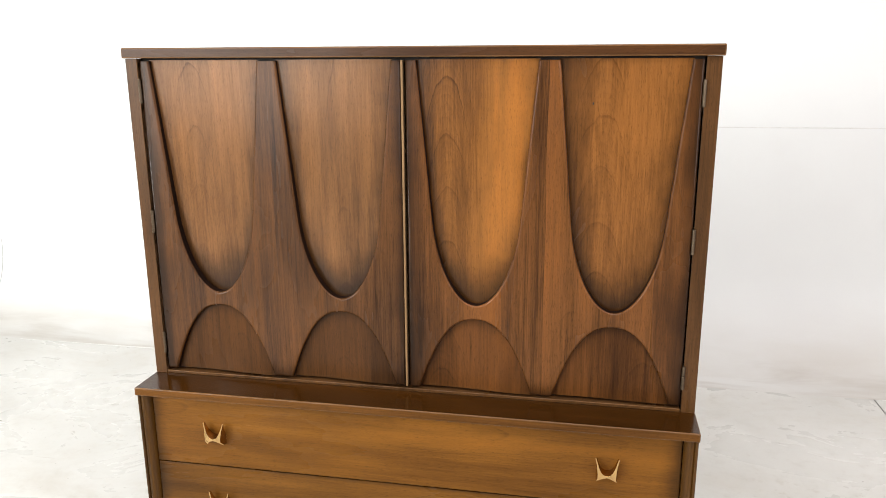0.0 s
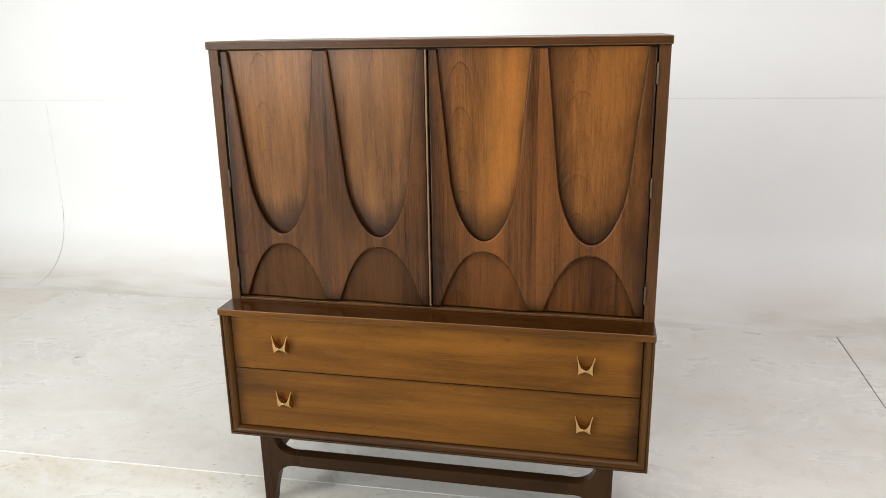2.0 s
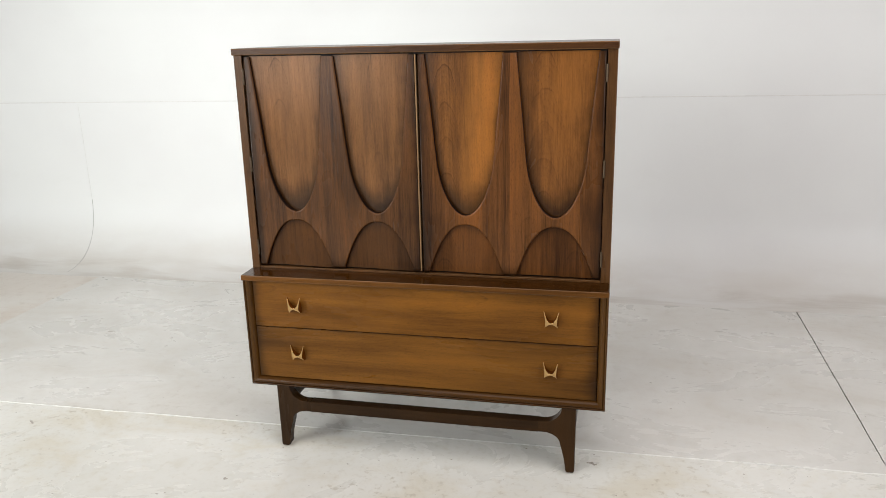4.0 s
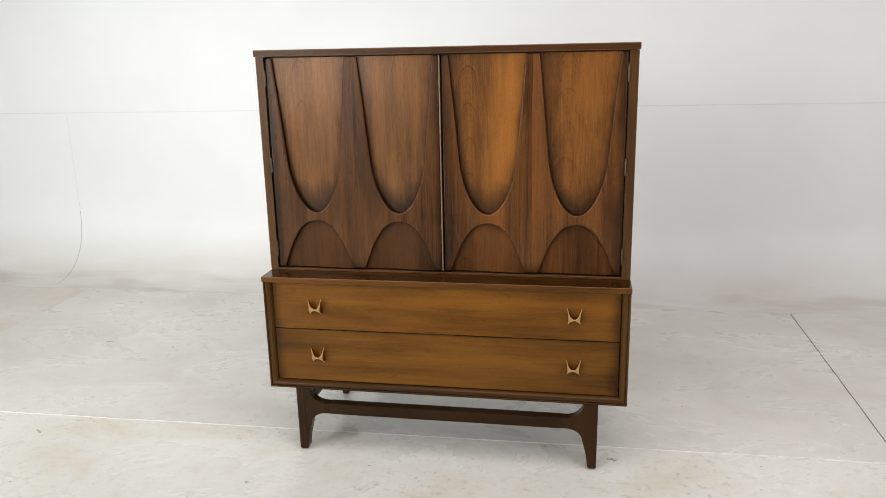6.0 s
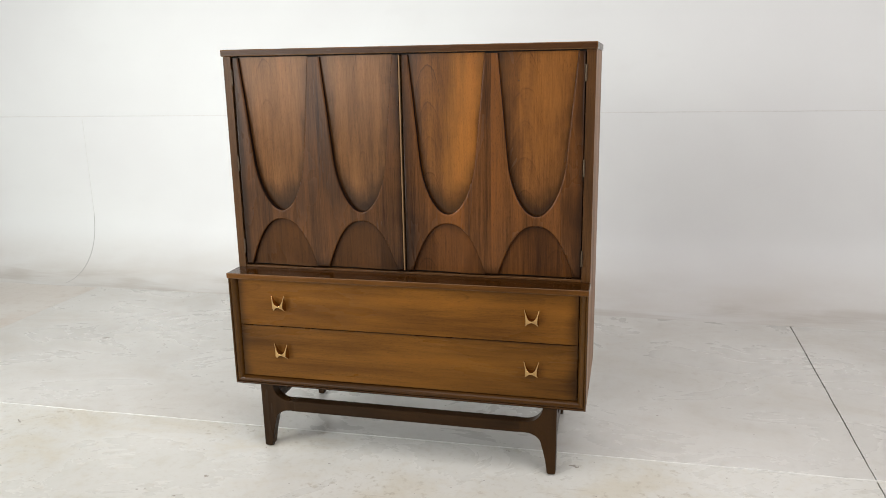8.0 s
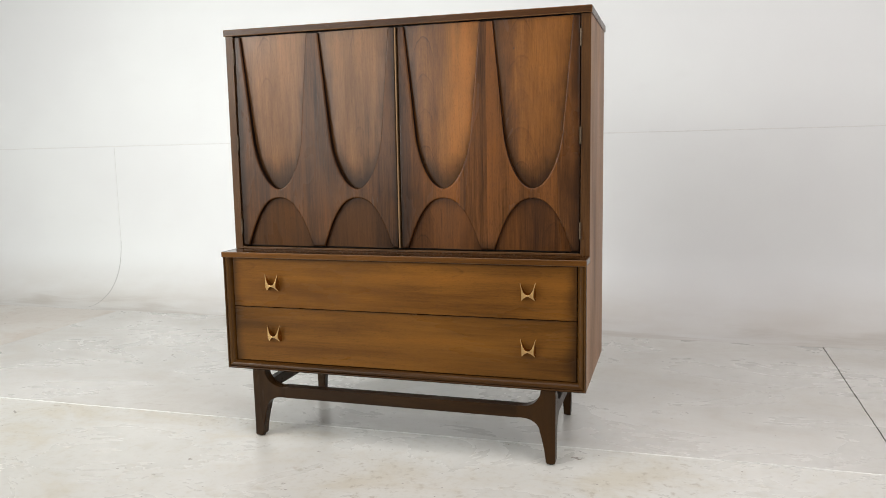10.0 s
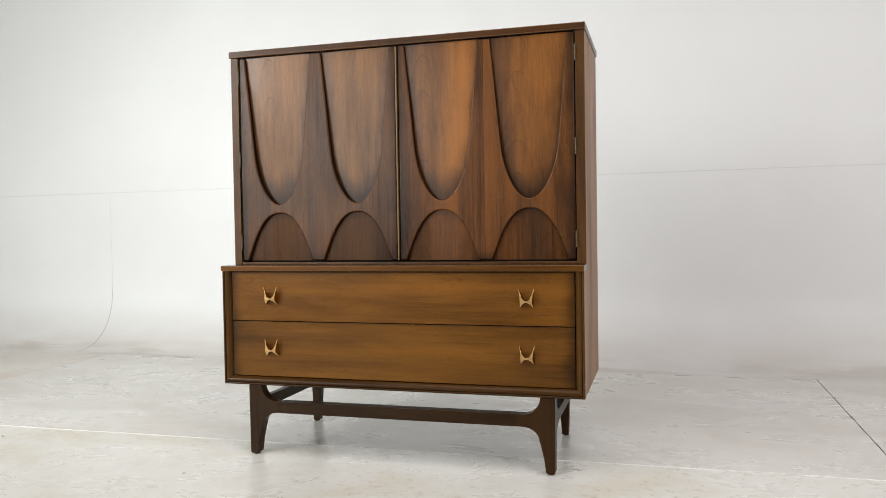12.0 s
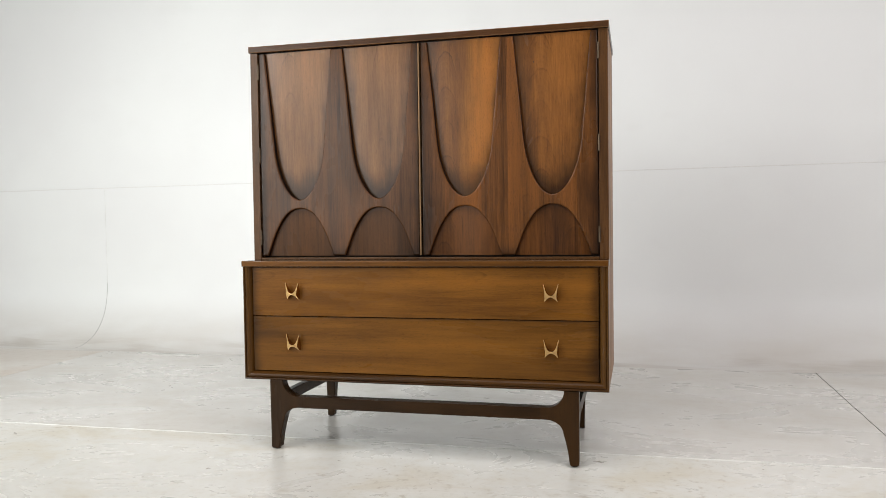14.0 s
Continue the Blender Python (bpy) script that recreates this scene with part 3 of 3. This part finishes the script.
def overlay_mesh(front, back, radius=0.0042, turns=6):
    """The board between front and back, with its front edge rounded over."""
    pts = overlay_outline()
    bm = bmesh.new()
    rings = [[bm.verts.new((x, back, z)) for x, z in pts]]
    for k in range(turns + 1):
        t = radians(90 * k / turns)
        ring = []
        for (x, z), (_, z0) in zip(inset(pts, radius * (1 - math.cos(t))), pts):
            if z0 > DOOR_Z1 - 1e-5:
                z = DOOR_Z1 - 0.0006 * (1 - math.cos(t))
            ring.append(bm.verts.new((x, front + radius * (1 - math.sin(t)), z)))
        rings.append(ring)
    for p, q in zip(rings, rings[1:]):
        for i in range(len(p)):
            j = (i + 1) % len(p)
            bm.faces.new((p[i], p[j], q[j], q[i]))
    bm.faces.new(rings[0])
    bm.faces.new(rings[-1])
    return bm


def oval_sunk(u, v):
    """Depth of the bowed panel below the overlay's face: deepest low down at the light's hand."""
    return 0.0175 - 0.0120 * v - u * (0.0055 - 0.0025 * v) + 0.0008 * u * u


def oval_panel(c):
    """The bowed panel behind an oval opening: flush-ish at the top, sunk at the foot."""
    rows = []
    for j in range(19):
        v = j / 18
        z = OV_LOW - 0.004 + (DOOR_Z1 + 0.0020 - OV_LOW + 0.004) * v
        row = []
        for i in range(15):
            u = -1 + 2 * i / 14
            row.append((c + u * (OV_HW + 0.003), FACE - 0.003 + oval_sunk(u, v), z))
        rows.append(row)
    return sheet(rows)


def arch_panel(c, flush):
    """The panel behind an arch: sunk at its hinge-hand side, rising to nearly flush (or less so) at the other."""
    rows = []
    for j in range(9):
        v = j / 8
        z = DOOR_Z0 - 0.0005 + (AR_TOP + 0.004 - DOOR_Z0) * v
        row = []
        for i in range(13):
            u = -1 + 2 * i / 12
            q = min(1.0, max(0.0, (u + 0.5) / 1.3))
            sunk = 0.0125 + (flush - 0.0125) * q * q * (3 - 2 * q)
            row.append((c + u * (AR_HW + 0.003), FACE - 0.003 + sunk, z))
        rows.append(row)
    return sheet(rows)


def hinge(z, s, door):
    bm = bmesh.new()
    for k in range(5):
        m = Matrix.Translation((s * (DOOR_H + 0.0020), FACE - 0.0045, z - 0.0185 + 0.00925 * k))
        bmesh.ops.create_cone(bm, cap_ends=True, segments=10, radius1=0.0032, radius2=0.0032, depth=0.0086, matrix=m)
    x0, x1 = sorted((s * (DOOR_H + 0.0008), s * (DOOR_H + 0.0022)))
    box(x0, x1, FACE - 0.006, FACE + 0.012, z - 0.023, z + 0.023, bm)
    return part("hinge", bm, M_HINGE, door, "aged metal butt hinge")


def door(cx, s, overlay, ovals, arch, flush):
    ob = part("door", box(-DOOR_H + 0.001, DOOR_H - 0.001, FACE + 0.0285, FACE + 0.034, DOOR_Z0 + 0.001, DOOR_Z1 - 0.001), M_CASE_Z, chest, "sculpted walnut door")
    ob.location = (cx, 0, 0)
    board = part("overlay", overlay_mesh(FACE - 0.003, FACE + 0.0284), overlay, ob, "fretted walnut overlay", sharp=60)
    # cut walls take M_EDGE, whose dark colour stands for shade in the openings
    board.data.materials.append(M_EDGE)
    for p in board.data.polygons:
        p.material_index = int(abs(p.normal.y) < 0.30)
        if len(p.vertices) > 4:
            for i in p.loop_indices:
                board.data.edges[board.data.loops[i].edge_index].use_edge_sharp = True
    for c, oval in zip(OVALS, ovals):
        part("oval_panel", oval_panel(c), oval, ob, "bowed figured walnut panel, rim darkened by toning and painted shade")
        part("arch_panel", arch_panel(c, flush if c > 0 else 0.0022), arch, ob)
    for z in (1.175, 0.915, 0.6545):
        hinge(z, s, ob)
    return ob


left = door(-0.2640, -1, M_OVERLAY, M_OVALS[:2], M_ARCH, 0.0022)
right = door(0.2655, 1, M_OVERLAY_RED, M_OVALS[2:], M_ARCH_RED, 0.0060)
ku, kv = (0.0777 - OVALS[1]) / (OV_HW + 0.003), (1.1565 - OV_LOW) / (DOOR_Z1 - OV_LOW)
KNOT_Y = FACE - 0.003 + oval_sunk(ku, kv) - 0.0001
bm = bmesh.new()
bmesh.ops.create_cone(bm, cap_ends=True, segments=12, radius1=0.0018, radius2=0.0012, depth=0.0008, matrix=Matrix.Translation((0.0777, KNOT_Y, 1.1565)) @ Matrix.Rotation(radians(90), 4, "X") @ Matrix.Diagonal((0.8, 1.5, 1.0, 1.0)))
part("knot", bm, M_DARK, right, "small dark knot")
part("edge_strip", box(DOOR_H + 0.0002, DOOR_H + 0.0038, FACE - 0.0035, FACE + 0.02, DOOR_Z0, DOOR_Z1), M_STRIP, left, "pale worn edge strip")

# drawers with brass pulls
PULL = ((0.0, 0.0108), (0.0060, 0.0100), (0.0112, 0.0070), (0.0150, 0.0030), (0.0178, 0.0), (0.0192, 0.0004), (0.0180, 0.0060), (0.0168, 0.0130), (0.0170, 0.0210),
        (0.0190, 0.0360), (0.0224, 0.0505), (0.0206, 0.0510), (0.0172, 0.0400), (0.0140, 0.0310), (0.0100, 0.0242), (0.0054, 0.0204), (0.0, 0.0194))


def pull_mesh():
    outline = list(PULL) + [(-x, z) for x, z in reversed(PULL[1:-1])]
    bm = bmesh.new()
    cen = []
    deep = 0.0215
    for f in (0.0, 0.3, 0.6, 0.85, 1.0):
        ring = []
        for i, (x, z) in enumerate(outline):
            rise = min(1.0, max(0.0, (z - 0.020) / 0.030))
            back = -0.012 * rise ** 0.8
            front = -deep * (1 - 0.58 * max(0.0, (0.012 - z) / 0.012) - 0.28 * rise)
            slim = 1 - 0.45 * f ** 3 * max(0.0, 1 - abs(x) / 0.013)
            if 5 <= min(i, len(outline) - i) <= 9:
                # the outer sides flare towards the drawer
                wide = math.copysign(max(abs(x), 0.0200), x)
                x = x + (wide - x) * (1 - f) ** 1.5
            else:
                x *= 0.92 + 0.08 * f
            ring.append(bm.verts.new((x, back + (front - back) * f, 0.0163 + (z - 0.0163) * slim)))
        cen.append(ring)
    for a, b in zip(cen, cen[1:]):
        for i in range(len(a)):
            j = (i + 1) % len(a)
            bm.faces.new((a[i], a[j], b[j], b[i]))
    bm.faces.new(cen[0])
    bm.faces.new(cen[-1])
    return bm


pull = None
# the lower drawer takes the shaded copy of the veneer
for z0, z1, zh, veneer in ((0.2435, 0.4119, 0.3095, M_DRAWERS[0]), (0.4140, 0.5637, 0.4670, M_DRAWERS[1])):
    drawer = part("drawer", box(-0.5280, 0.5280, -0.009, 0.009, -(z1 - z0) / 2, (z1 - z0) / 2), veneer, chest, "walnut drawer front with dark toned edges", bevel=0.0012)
    drawer.location = (0, 0.024, (z0 + z1) / 2)
    for x in (-0.3895, 0.3960):
        if pull is None:
            pull = part("handle", pull_mesh(), M_BRASS, drawer, "brushed brass horned pull", sharp=45, bevel=0.0007)
            mesh_owner = pull
        else:
            pull = mesh_owner.copy()
            scene.collection.objects.link(pull)
            pull.parent = drawer
        pull.location = (x, -0.0088, zh - (z0 + z1) / 2)

# legs and stretchers
LEG_X, LEG_Y0, LEG_Y1 = 0.472, 0.006, 0.455
FOOT_Z, RAIL0, RAIL1 = 0.004, 0.1325, 0.1665


def leg_profile():
    """Outer edge at 0, going inwards: foot, sweep into the stretcher, and the small sweep up to the case."""
    pts = [(0.0015, FOOT_Z + 0.004), (0.005, FOOT_Z), (0.024, FOOT_Z), (0.0275, FOOT_Z + 0.004), (0.0325, 0.045), (0.0405, 0.080)]
    for i in range(9):
        a = radians(90 * i / 8)
        pts.append((0.045 + 0.050 * (1 - math.cos(a)), 0.095 + (RAIL0 - 0.095) * math.sin(a)))
    pts += [(0.110, RAIL0), (0.110, RAIL1)]
    for i in range(9):
        a = radians(90 * i / 8)
        pts.append((0.094 - 0.052 * math.sin(a), RAIL1 + (BASE_Z - 0.0005 - RAIL1) * (1 - math.cos(a))))
    return pts + [(0.0, BASE_Z - 0.0005)]


def leg(sx, sy):
    pts = leg_profile()
    inset = 0.008 if sy > 0 else 0.0
    ya, yb = (LEG_Y0, LEG_Y0 + 0.034) if sy < 0 else (LEG_Y1 - 0.030, LEG_Y1)
    if sy < 0:
        bm = prism([(sx * (LEG_X - u), w) for u, w in pts], ya, yb)
        # bracket that runs into the side stretcher
        side = [(0.0345, 0.052)] + [(u, w) for u, w in pts if u >= 0.036] + [(0.0345, BASE_Z - 0.0005)]
        x0, x1 = sorted((sx * (LEG_X - 0.0015), sx * (LEG_X - 0.0255)))
        prism([(LEG_Y0 + u, w) for u, w in side], x0, x1, "x", bm)
    else:
        foot = [(0.006, FOOT_Z), (0.028, FOOT_Z), (0.042, BASE_Z - 0.0005), (0.0, BASE_Z - 0.0005)]
        bm = prism([(sx * (LEG_X - inset - u), w) for u, w in foot], ya, yb)
    ob = part("leg", bm, M_LEG, chest, "dark stained sculpted leg", bevel=0.002, butt=lambda c: sy < 0 and (abs(abs(c.x) - (LEG_X - 0.110)) < 1e-4 or abs(c.y - LEG_Y0 - 0.110) < 1e-4))
    bm = bmesh.new()
    m = Matrix.Translation((sx * (LEG_X - inset - 0.0150), (ya + yb) / 2, 0.0021))
    bmesh.ops.create_cone(bm, cap_ends=True, segments=16, radius1=0.009, radius2=0.010, depth=0.0042, matrix=m)
    part("glide", bm, M_GLIDE, ob, "black glide")
    return ob


for sx in (-1, 1):
    for sy in (-1, 1):
        ob = leg(sx, sy)
        if sx < 0 < sy:
            for z in (0.183, 0.141):
                bm = bmesh.new()
                m = Matrix.Translation((-LEG_X + 0.038, LEG_Y1 - 0.0308, z)) @ Matrix.Rotation(radians(90), 4, "X")
                bmesh.ops.create_cone(bm, cap_ends=True, segments=12, radius1=0.0034, radius2=0.0026, depth=0.0020, matrix=m)
                part("screw", bm, M_HINGE, ob, "small steel screw head")
    x0, x1 = sorted((sx * (LEG_X - 0.0015), sx * (LEG_X - 0.0255)))
    part("stretcher", box(x0, x1, LEG_Y0 + 0.1100, LEG_Y1 - 0.0302, RAIL0, RAIL1), M_RAIL, chest, bevel=0.002, butt=lambda c: abs(c.y - LEG_Y0 - 0.1100) < 1e-4)
part("stretcher", box(-LEG_X + 0.1100, LEG_X - 0.1100, LEG_Y0, LEG_Y0 + 0.034, RAIL0, RAIL1), M_RAIL, chest, bevel=0.002, butt=lambda c: abs(abs(c.x) - (LEG_X - 0.1100)) < 1e-4)
